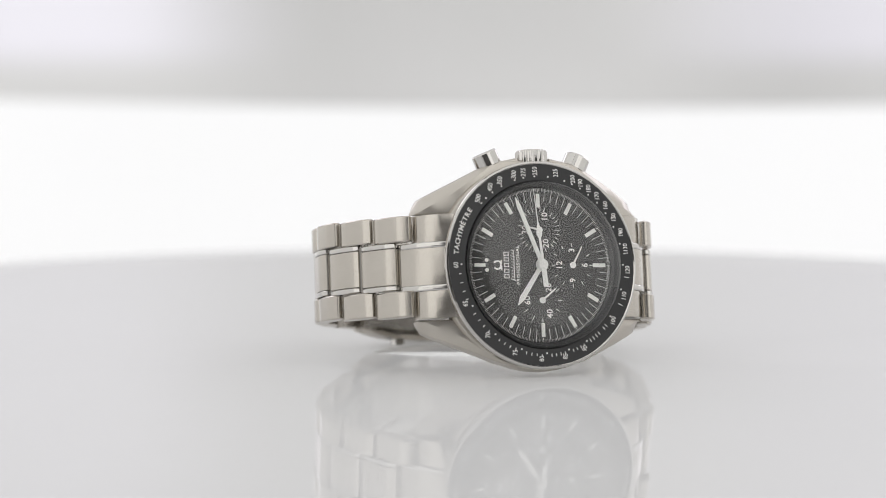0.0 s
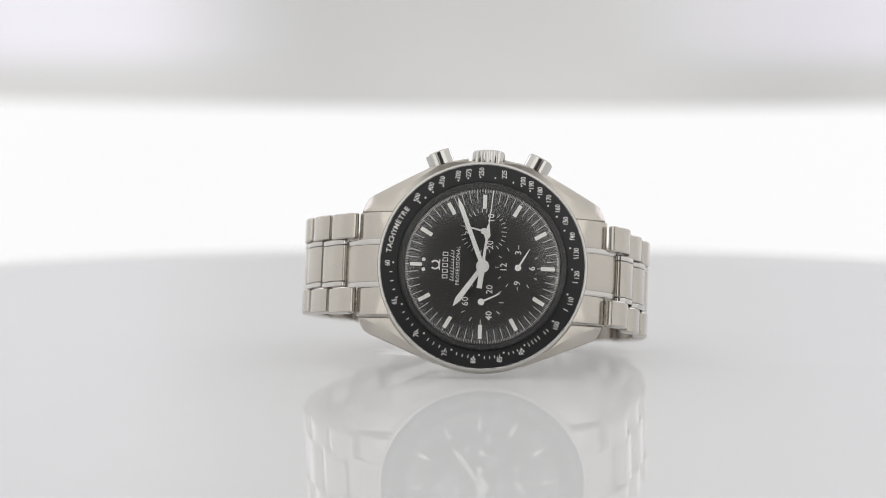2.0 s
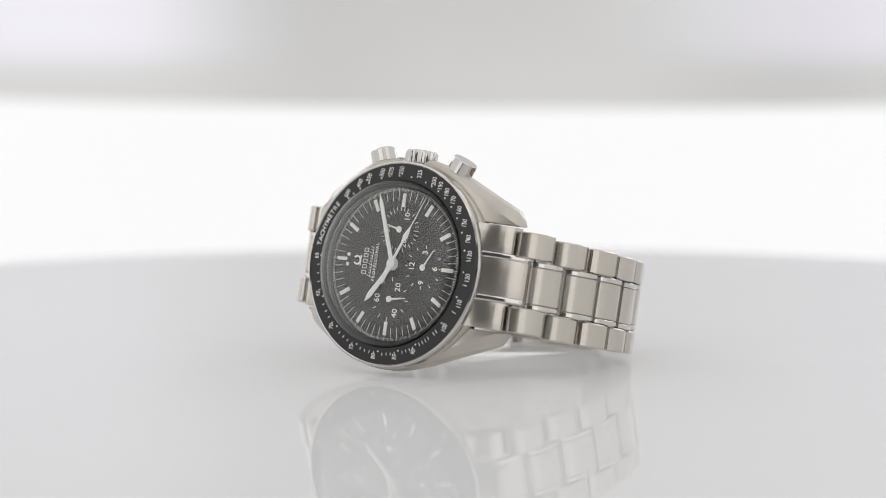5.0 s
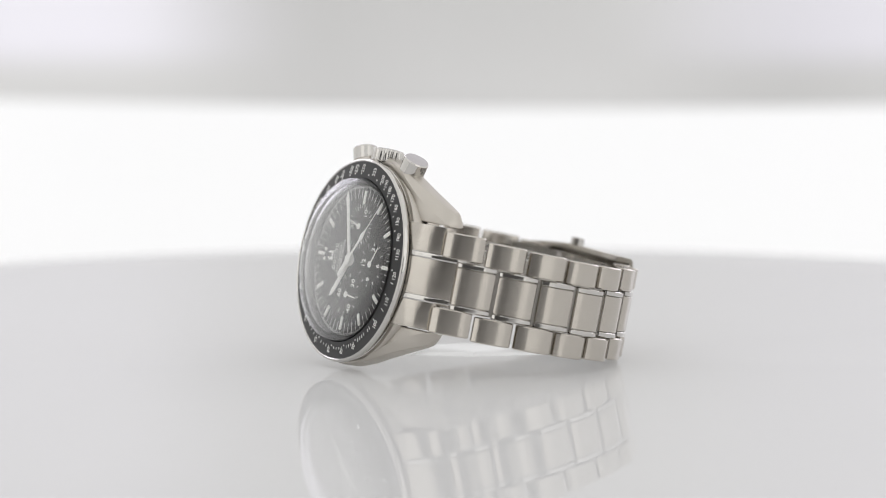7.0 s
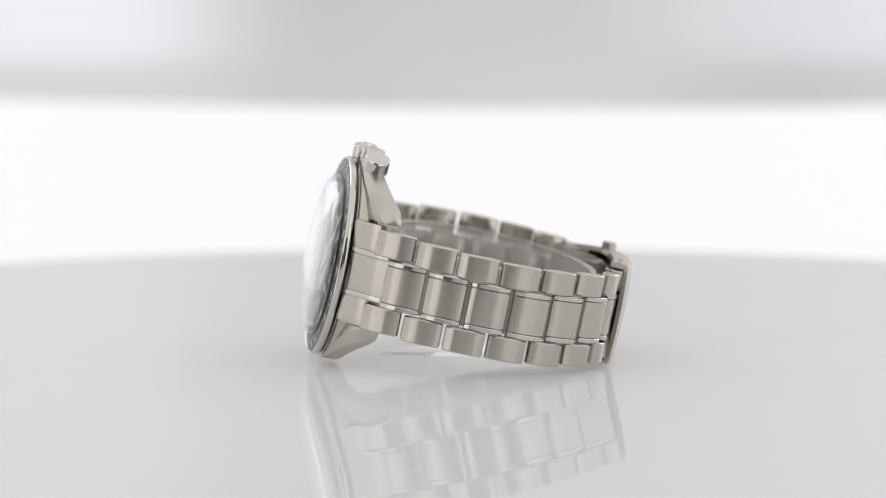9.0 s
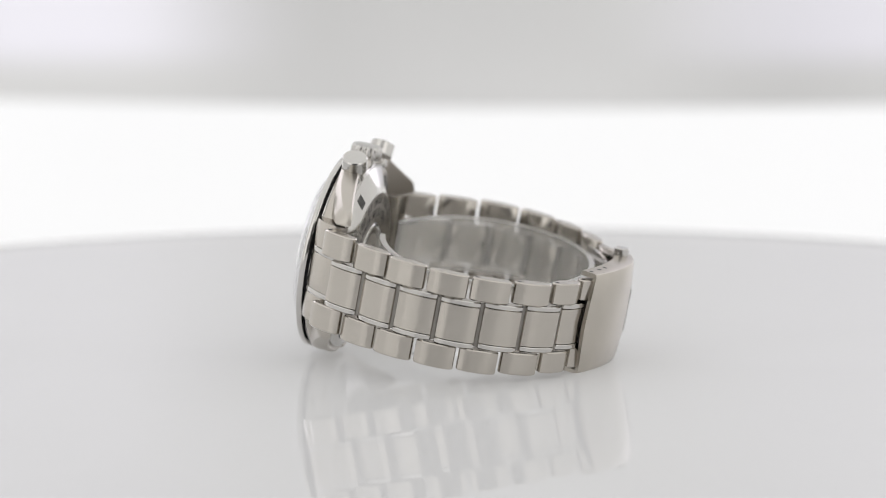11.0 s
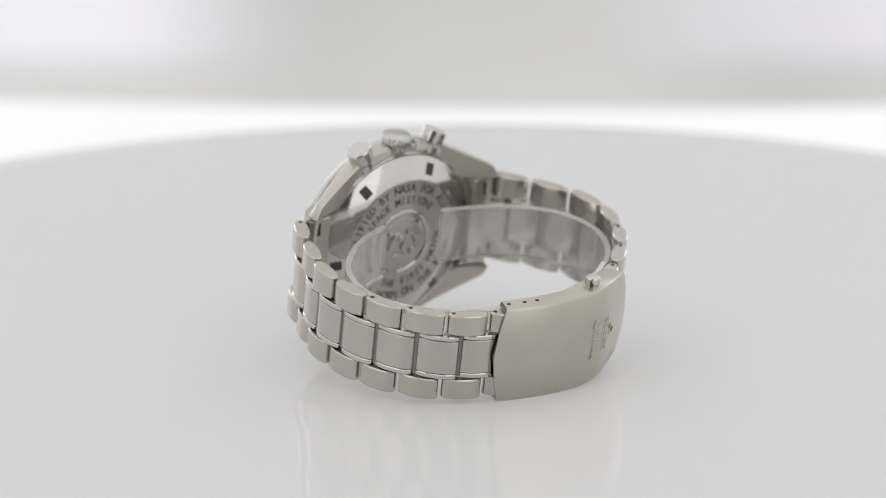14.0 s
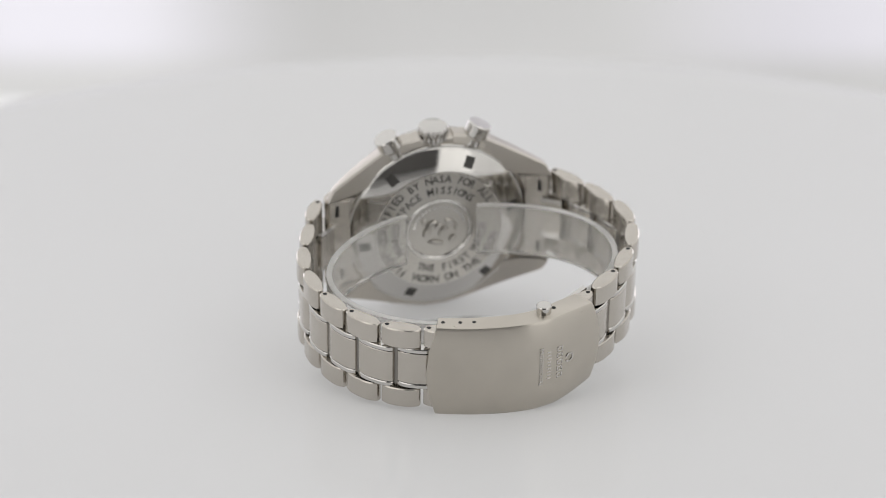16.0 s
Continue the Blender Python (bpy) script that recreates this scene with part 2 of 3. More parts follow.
def face_up(theta, r, y, turn=0.0):
    """Where writing on the front stands: upright for the wearer, turned clockwise by turn degrees."""
    p = polar(theta, r, y)
    up, right = polar(turn, 1), polar(turn + 90, 1)
    m = Matrix.Identity(4)
    for i in range(3):
        m[i][0], m[i][1], m[i][2], m[i][3] = right[i], up[i], (0, -1, 0)[i], p[i]
    return m


def back_up(alpha, r, y, flip=False, dx=0.0, dz=0.0):
    """Where a letter on the back stands: alpha clockwise from the crown as seen from behind."""
    a = radians(alpha)
    out = Vector((-math.sin(a), 0, math.cos(a)))
    up = -out if flip else out
    right = up.cross(Vector((0, 1, 0)))
    m = Matrix.Identity(4)
    p = out * r + Vector((dx, y, dz))
    for i in range(3):
        m[i][0], m[i][1], m[i][2], m[i][3] = right[i], up[i], (0, 1, 0)[i], p[i]
    return m


# ---- the lit tent round the table ----
def panel(name, corners, thick, mat, kind="structure", label=""):
    """A flat board from four corners (metres), thick towards the outside."""
    c = [Vector(p) for p in corners]
    n = (c[1] - c[0]).cross(c[3] - c[0]).normalized() * thick
    bm = bmesh.new()
    loft(bm, [[p / MM for p in c], [(p + n) / MM for p in c]])
    ob = finish(name, bm, mat, smooth=False)
    return tagged(ob, label, kind=kind)


panel("backdrop", [(-0.9, 0.75, -0.5), (-0.9, 0.75, 0.9), (0.9, 0.75, 0.9), (0.9, 0.75, -0.5)], 0.01, glow_back,
      label="glowing white back wall of the light tent")


def hood():
    """The grey diffuser that hangs behind the table; its lower edge bows a little."""
    bm = bmesh.new()
    secs = []
    for i in range(41):
        x = -600 + 30 * i
        # out of view the edge rises steeply, so the backdrop reflects in the crystal
        low = 33.7 + 0.00008 * (x - 37) ** 2 + 0.00176 * max(0, abs(x) - 175) ** 2
        y = 450
        secs.append([(x, y, low), (x, y + 3, low - 2.5), (x, y + 7, low), (x, y + 7, 520), (x, y, 520)] if low < 400 else [(x, y, 400), (x, y + 3, 399), (x, y + 7, 400), (x, y + 7, 520), (x, y, 520)])
    loft(bm, secs)
    return tagged(finish("wall_back", bm, glow_hood), "grey diffuser cloth with a painted glow, hanging behind the turntable", kind="structure")


hood()
panel("ceiling", [(-0.9, -0.92, 0.52), (0.9, -0.92, 0.52), (0.9, 0.75, 0.52), (-0.9, 0.75, 0.52)], 0.01, glow_top,
      label="white lit diffuser roof of the light tent")
panel("wall_left", [(-0.55, -0.42, -0.3), (-0.55, -0.42, 0.52), (-0.55, 0.75, 0.52), (-0.55, 0.75, -0.3)], -0.01, glow_side,
      label="white lit side cloth of the light tent")
panel("wall_right", [(0.55, -0.42, -0.3), (0.55, -0.42, 0.52), (0.55, 0.75, 0.52), (0.55, 0.75, -0.3)], 0.01, glow_side,
      label="white lit side cloth of the light tent")
# front cloth is out of view, added and cut to suit the dial's reflections
panel("wall_front_left", [(-0.55, -0.42, 0.125), (-0.10, -0.42, 0.125), (-0.10, -0.42, 0.52), (-0.55, -0.42, 0.52)], 0.01, glow_front,
      label="white front cloth above and beside the camera opening")
panel("wall_front_right", [(0.10, -0.42, 0.125), (0.55, -0.42, 0.125), (0.55, -0.42, 0.52), (0.10, -0.42, 0.52)], 0.01, glow_front,
      label="white front cloth above and beside the camera opening")
panel("wall_front_low_left", [(-0.55, -0.42, -0.3), (-0.22, -0.42, -0.3), (-0.22, -0.42, 0.12), (-0.55, -0.42, 0.12)], 0.01, glow_front,
      label="white lit front cloth beside the camera opening")
panel("wall_front_low_right", [(0.22, -0.42, -0.3), (0.55, -0.42, -0.3), (0.55, -0.42, 0.12), (0.22, -0.42, 0.12)], 0.01, glow_front,
      label="white lit front cloth beside the camera opening")
panel("wall_behind_camera", [(-0.8, -1.4, -0.5), (0.8, -1.4, -0.5), (0.8, -1.4, 0.9), (-0.8, -1.4, 0.9)], 0.01, dark_cloth,
      label="unlit grey room wall behind the camera")
panel("floor", [(-0.9, -1.4, -0.31), (0.9, -1.4, -0.31), (0.9, 0.75, -0.31), (-0.9, 0.75, -0.31)], -0.01, wall_paint,
      label="white matt floor of the light tent")


# ---- turntable ----
def turntable():
    # a round-fronted sheet that rises a little towards its back edge
    bm = bmesh.new()
    secs = []
    for k in range(144):
        a = 2 * math.pi * k / 144
        w = min(1, max(0, (math.sin(a) + 0.25) / 0.6))
        w = w * w * (3 - 2 * w)
        edge = 330 + (187 - 330) * w
        sec = []
        for r in [0.02, 40, 70] + [70 + (edge - 70) * i / 14 for i in range(1, 15)]:
            sec.append((r * math.cos(a), r * math.sin(a), 5.0 * w * (min(r, 187) / 187) ** 2.5))
        top = sec[-1][2]
        for r, d in ((edge + 0.8, -0.4), (edge + 1.1, -1.6), (edge + 0.6, -3.0), (edge * 0.6, -4 - top), (0.02, -4)):
            sec.append((r * math.cos(a), r * math.sin(a), d + top))
        secs.append(sec)
    loft(bm, secs, closed=True)
    ob = new("turntable")
    tagged(ob, "large glossy opal acrylic plate with an added glow, under the watch", "turntable")
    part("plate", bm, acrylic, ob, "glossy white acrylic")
    bm = bmesh.new()
    lathe(bm, [(0.02, -4.0), (38, -4.0), (38, -16), (30, -22), (0.02, -22)], 64, axis="z")
    part("hub", bm, wall_paint, ob)
    return ob


table = turntable()
bm = bmesh.new()
lathe(bm, [(0.02, -22.5), (7, -22.5), (7, -40), (24, -60), (26, -290), (70, -296), (70, -310), (0.02, -310)], 48, axis="z")
tagged(finish("pedestal", bm, wall_paint), "white column that carries the turntable", "stand")

# ---- the wristwatch: x runs to six o'clock, y into the case, z to three o'clock ----
watch = new("wristwatch")
tagged(watch, "steel chronograph wristwatch, black dial, lying on its side", "wristwatch")


def case_band():
    bms = []
    bm = bmesh.new()
    lathe(bm, [(15.8, 0.5), (19.4, 0.42), (19.95, 0.62), (20.2, 1.1), (20.2, 3.6), (19.7, 4.0), (18.0, 4.2), (15.8, 4.2)], 128)
    bms.append(bm)
    # the fuller flank on the crown side
    for a0, a1 in ((-30, -9.5), (9.5, 30)):
        bm = bmesh.new()
        lathe(bm, [(19.5, 0.5), (20.8, 0.62), (21.1, 1.1), (21.1, 3.6), (20.7, 4.3), (19.5, 4.6)], 24, a0=a0, a1=a1)
        bms.append(bm)
    return joined(bms)


case = part("case", case_band(), brushed_case, watch, "brushed steel case with bevelled lugs", angle=28)
bm = bmesh.new()
lathe(bm, [(18.7, 0.5), (19.55, 0.4), (19.62, 0.22), (19.4, 0.06), (18.7, 0.06)], 128)
part("case_rim", bm, polished, case)


def lugs():
    # four lugs, lofted outwards along x
    for sx in (-1, 1):
        for sz in (-1, 1):
            out = lambda x: math.sqrt((20.3 if sz > 0 else 20.1) ** 2 - x * x) + (0.025 * x * x if sz > 0 else 0) if x < 9 else (13.0 + (22.4 - x) * 0.5 if sz > 0 else 12.6 + (22.4 - x) * 0.43)
            secs = []
            for x in (2.0, 6.0, 9.0, 12.0, 15.0, 17.5, 19.5, 21.0, 22.2, 22.9, 23.3):
                zo = min(20.35 if sz > 0 else 20.15, out(x))
                if x > 21.8:
                    zo -= (x - 21.8) ** 2 * 0.8
                zi = max(10.15, 17.6 - 0.45 * x)
                f = max(0.0, (x - 8) / 15.3)
                yf = 0.45 + 4.5 * f ** 1.9
                ch = 0.4 + 1.5 * f ** 0.8
                yb = 4.3 + 3.7 * f ** 1.4
                zc = max(zi + 0.25, zo - 0.3 - 1.9 * min(1, f * 1.6))
                rnd = 0.35
                secs.append([(sx * x, yf + 0.15, sz * zi), (sx * x, yf, sz * (zi + 0.15)), (sx * x, yf, sz * zc),
                             (sx * x, yf + ch * 0.75, sz * (zo - 0.12)), (sx * x, yf + ch, sz * zo), (sx * x, yb - rnd, sz * zo),
                             (sx * x, yb, sz * (zo - rnd)), (sx * x, yb - 0.9 * (1 - 0.5 * f), sz * (zi + 0.1)), (sx * x, yb - 1.1, sz * zi)])
            bm = bmesh.new()
            loft(bm, secs)
            part("lug", bm, brushed_case, case, angle=28)


lugs()


def bezel():
    bm = bmesh.new()
    lathe(bm, [(16.0, 0.3), (16.0, -1.7), (16.2, -1.86), (19.35, -1.5), (19.35, -0.5), (18.8, -0.45), (18.8, 0.3)], 128)
    ob = part("bezel", bm, bezel_black, watch, "black tachymeter ring with white figures")
    bm = bmesh.new()
    lathe(bm, [(19.37, -1.52), (19.55, -1.66), (19.85, -1.5), (19.98, -1.15), (19.98, -0.75), (19.85, -0.45), (19.37, -0.4)], 128)
    part("bezel_edge", bm, polished, ob, "polished steel edge")

    def top(r):
        return -1.86 + (r - 16.2) * 0.36 / 3.15 - 0.03

    values = (500, 400, 350, 300, 275, 250, 225, 200, 190, 180, 170, 160, 150, 140, 130, 120, 110, 100, 90, 85, 80, 75, 70, 65, 60)
    for v in values:
        th = 21600 / v
        turn = 14 * max(0, math.sin(radians(2 * th)))
        # long figures run outwards near three and nine o'clock
        r = 18.0
        th += 1.0 if v >= 250 else -0.5 if v == 60 else 1.0 if v == 100 else 5.3 if v >= 140 else 3.3
        m = face_up(th, r, top(r), turn)
        tilt = math.atan(0.36 / 3.15)
        out = polar(th, 1)
        m = Matrix.Translation(m.translation) @ Matrix.Rotation(tilt, 4, out.cross(Vector((0, 1, 0)))) @ Matrix.Translation(-m.translation) @ m
        part("numeral", lettering(str(v), 1.4, m, 0.035, 0.006, 0.95, 0.84), print_white, ob, smooth=False)
    word = "TACHYMÈTRE"
    bms = []
    for i, ch in enumerate(word):
        th = 6.2 + 3.05 * i
        bms.append(lettering(ch, 1.42, face_up(th + 1.2, 17.95, top(17.95) - 0.03, th + 1.2), 0.035, 0.01))
    part("scale_name", joined(bms), print_white, ob, smooth=False)
    bm = bmesh.new()
    for v in values[:-1] + (60, 450):
        p = polar(21600 / v, 16.95, top(16.95))
        turned(bm, [(0.17, -0.02), (0.17, 0.05)], p, (0, -1, 0), 10)
    for v in range(61, 98):
        if v % 5:
            dash(bm, 21600 / v, 16.9 if v >= 90 else 17.1, 17.65, 0.13, top(17.3) - 0.02, 0.08)
    for v in (105, 115, 125, 135, 145):
        dash(bm, 21600 / v, 17.3, 18.3, 0.14, top(17.8) - 0.02, 0.08)
    part("scale_marks", bm, print_white, ob, smooth=False)
    return ob


bezel()


def dial():
    bm = bmesh.new()
    lathe(bm, [(0.02, 0.0), (13.2, 0.0), (13.3, 0.02), (15.4, 0.1), (15.4, 0.5), (0.02, 0.5)], 96)
    ob = part("dial", bm, dial_black, watch, "matt black stepped dial")
    bm = bmesh.new()
    lathe(bm, [(15.05, 0.05), (15.05, -0.05), (16.0, -1.7), (16.05, 0.05)], 96)
    part("chapter_ring", bm, rehaut, ob, "dark sloping ring round the dial")
    # applied hour markers
    for h in range(12):
        th = 30 * h
        bm = bmesh.new()
        r0 = 11.3 if h else 11.5
        wide = 0.74 if h else 0.66
        if h in (3, 6, 9):
            r0 = 11.1
        a, side = polar(th, 1), polar(th + 90, 1)
        block(bm, a * ((r0 + 13.75) / 2) + Vector((0, -0.1, 0)), (13.75 - r0, wide, 0.22), a, side, (0, -1, 0), 0.04)
        part("hour_marker", bm, lume, ob, smooth=False)
    for s in (-1, 1):
        bm = bmesh.new()
        turned(bm, [(0.36, 0.0), (0.36, 0.16), (0.3, 0.2)], polar(0, 11.2) + polar(90, 1) * s * 0.95, (0, -1, 0), 20)
        part("twelve_dot", bm, lume, ob)
    bm = bmesh.new()
    for i in range(300):
        th = 1.2 * i
        if i % 5 == 0:
            if i % 25:
                dash(bm, th, 12.3, 14.75, 0.09, -0.03)
            else:
                dash(bm, th, 14.0, 14.75, 0.12, -0.03)
        else:
            dash(bm, th, 14.25, 14.75, 0.06, -0.03)
    part("minute_track", bm, print_white, ob, smooth=False)

    def small_dial(cx, cz, marks, words, name):
        bm = bmesh.new()
        lathe(bm, [(0.02, -0.025), (4.5, -0.025), (4.6, 0.06), (0.02, 0.06)], 48, centre=(cx, 0, cz))
        sub = part(name, bm, dial_black, ob)
        bm = bmesh.new()
        for th, r0, r1 in marks:
            dash(bm, th, r0, r1, 0.11, -0.05, centre=(cx, cz))
        part("marks", bm, print_white, ob, smooth=False)
        for text, th, r in words:
            m = Matrix.Translation((cx, 0, cz)) @ face_up(th, r, -0.06)
            part("numeral", lettering(text, 1.75, m, 0.03, 0.012), print_white, ob, smooth=False)
        return sub

    skip3 = {120, 240, 0}
    small_dial(0, 6.75, [(12 * i, 3.3 if i % 5 == 0 else 3.6, 4.4) for i in range(30) if (12 * i) not in skip3],
               [("10", 118, 2.9), ("20", 242, 2.9), ("30", 0, 2.9)], "minute_counter")
    small_dial(0, -6.75, [(30 * i, 3.4, 4.3) for i in range(12) if i not in (0, 4, 8)],
               [("60", 0, 3.0), ("20", 122, 2.9), ("40", 238, 3.0)], "seconds_counter")
    small_dial(6.75, 0, [(30 * i, 3.6, 4.3) for i in range(12)],
               [("3", 90, 2.9), ("6", 180, 2.7), ("9", 270, 2.9), ("12", 0, 2.7)], "hour_counter")

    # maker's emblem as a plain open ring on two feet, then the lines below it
    bm = bmesh.new()
    lathe(bm, [(0.62, -0.02), (0.92, -0.02), (0.92, -0.2), (0.62, -0.2)], 28, centre=(-9.0, 0, 0), a0=-55, a1=235)
    for s in (-1, 1):
        block(bm, (-8.15, -0.1, s * 0.62), (0.22, 0.75, 0.18), (1, 0, 0), (0, 0, 1), (0, -1, 0))
    part("emblem", bm, hand_white, ob, "white open ring emblem")
    bm = bmesh.new()
    for i in range(5):
        z = (i - 2) * 1.08
        for dz in (-0.3, 0.3):
            block(bm, (-7.1, -0.04, z + dz), (1.05, 0.15, 0.05), (1, 0, 0), (0, 0, 1), (0, -1, 0))
        for dx in (-0.45, 0.45):
            block(bm, (-7.1 + dx, -0.045, z), (0.15, 0.6, 0.05), (1, 0, 0), (0, 0, 1), (0, -1, 0))
    part("name_bar", bm, print_white, ob, smooth=False)
    bm = bmesh.new()
    for i in range(11):
        block(bm, (-5.75, -0.04, (i - 5) * 0.56), (1.0 if i in (0, 4, 8) else 0.55, 0.13, 0.05), (1, 0, -0.3), (0.0, 0, 1), (0, -1, 0))
    block(bm, (-5.5, -0.045, 0), (0.12, 5.6, 0.05), (1, 0, 0), (0, 0, 1), (0, -1, 0))
    part("name_bar", bm, print_white, ob, smooth=False)
    m = face_up(0, 4.65, -0.05)
    part("dial_text", lettering("PROFESSIONAL", 1.0, m, 0.03, 0.008, 1.12), print_white, ob, smooth=False)
    bms = []
    for k, ch in enumerate("SWISS MADE"):
        if ch != " ":
            th = 180 + (4.5 - k) * 2.3
            bms.append(lettering(ch, 0.62, face_up(th, 14.35, -0.06, th - 180), 0.02, 0.0))
    part("dial_text", joined(bms), print_white, ob, smooth=False)
    return ob


dial().location.y = -0.5 * MM


def hand(name, parts_fn, y, label, centre=(0, 0), mat=hand_white):
    """A hand that points to twelve in its own space; it turns about the axis y."""
    bm = bmesh.new()
    parts_fn(bm)
    ob = part(name, bm, mat, watch, label)
    ob.location = Vector((centre[0], y, centre[1])) * MM
    return ob


def blade(bm, outline, thick=0.18):
    """A flat blade from half-widths along its length: (distance, half width)."""
    secs = []
    for d, w in outline:
        secs.append([(-d, -thick / 2, -w), (-d, -thick / 2 - 0.06, 0), (-d, -thick / 2, w), (-d, thick / 2, w), (-d, thick / 2, -w)])
    return loft(bm, secs)


def hour_shape(bm):
    blade(bm, [(0, 0.75), (1.2, 0.45), (2.0, 0.42), (7.9, 0.55), (9.4, 0.05)])
    turned(bm, [(1.25, -0.09), (1.25, 0.09)], (0, 0, 0), (0, -1, 0), 28)


def minute_shape(bm):
    blade(bm, [(0, 0.7), (1.2, 0.42), (12.2, 0.42), (13.9, 0.04)])
    turned(bm, [(1.15, -0.09), (1.15, 0.09)], (0, 0, 0), (0, -1, 0), 28)


def sweep_shape(bm):
    blade(bm, [(-4.3, 0.5), (-0.3, 0.5), (0, 0.36), (0.4, 0.3), (5.0, 0.22), (5.9, 0.62), (8.2, 0.1), (14.6, 0.05)], 0.12)
    turned(bm, [(1.0, -0.08), (1.0, 0.1), (0.6, 0.16), (0.25, 0.16)], (0, 0, 0), (0, -1, 0), 28)


def short_shape(length, tail=0.0):
    def build(bm):
        blade(bm, [(-tail, 0.14), (0, 0.2), (length * 0.8, 0.13), (length, 0.05)], 0.1)
        turned(bm, [(0.62, -0.05), (0.62, 0.1), (0.4, 0.16)], (0, 0, 0), (0, -1, 0), 24)
    return build


hour_hand = hand("hour_hand", hour_shape, -1.25, "white baton hour hand")
minute_hand = hand("minute_hand", minute_shape, -1.55, "white baton minute hand")
sweep_hand = hand("chronograph_hand", sweep_shape, -1.9, "thin white sweep hand with diamond and broad tail")
seconds_hand = hand("small_seconds_hand", short_shape(3.9), -0.85, "white small seconds hand", (0, -6.75))
counter_hand = hand("minute_counter_hand", short_shape(3.6), -0.85, "white counter hand", (0, 6.75))
hours_hand = hand("hour_counter_hand", short_shape(4.0), -0.85, "white counter hand", (6.75, 0))


def turn_hand(ob, theta):
    """The pose of a hand at theta degrees clockwise from twelve."""
    return Matrix.Translation(ob.location.copy()) @ Matrix.Rotation(radians(theta), 4, "Y")


hour_hand.matrix_basis = turn_hand(hour_hand, 304.5)
minute_hand.matrix_basis = turn_hand(minute_hand, 68.2)
counter_hand.matrix_basis = turn_hand(counter_hand, 13)
hours_hand.matrix_basis = turn_hand(hours_hand, 120)


def crystal():
    bm = bmesh.new()
    outer, inner = [], []
    for i in range(15):
        a = i / 14
        outer.append((max(15.75 * a, 0.02), -5.35 + 1.25 * a ** 2.1 + 0.75 * a ** 14))
    outer += [(16.0, -2.6), (16.05, -1.6)]
    for i in range(14, -1, -1):
        a = i / 14
        inner.append((max(14.6 * a, 0.02), -4.2 + 1.0 * a ** 2.1 + 0.4 * a ** 14))
    lathe(bm, outer + [(16.0, -0.5), (15.2, -0.5), (14.9, -1.8)] + inner, 96)
    ob = part("crystal", bm, crystal_mat, watch, "clear domed crystal", angle=40)
    ob.visible_shadow = False
    return ob


crystal()


def crown_and_pushers():
    bm = bmesh.new()
    turned(bm, [(2.0, 18.8), (2.0, 19.8), (2.9, 19.8), (3.15, 20.0, 1), (3.15, 22.1, 1), (2.85, 22.45), (1.5, 22.6), (0.4, 22.65)],
           (0.4, 2.4, 0), (0, 0, 1), 120, 22, 0.24)
    part("crown", bm, polished, watch, "fluted steel winding crown")
    for a in (-23.2, 26.2):
        bm = bmesh.new()
        way = (math.sin(radians(a)), 0, math.cos(radians(a)))
        turned(bm, [(1.35, 18.0), (1.35, 20.9), (1.6, 20.95), (2.35, 21.0), (2.5, 21.2), (2.5, 23.65), (2.3, 23.9), (0.3, 23.95)], (0, 2.95, 0), way, 40)
        ob = part("pusher", bm, polished, watch, "polished round chronograph pusher")
        bm = bmesh.new()
        turned(bm, [(1.9, 19.0), (1.9, 20.4), (1.5, 20.4)], (0, 2.95, 0), way, 32)
        part("collar", bm, polished, ob)


crown_and_pushers()


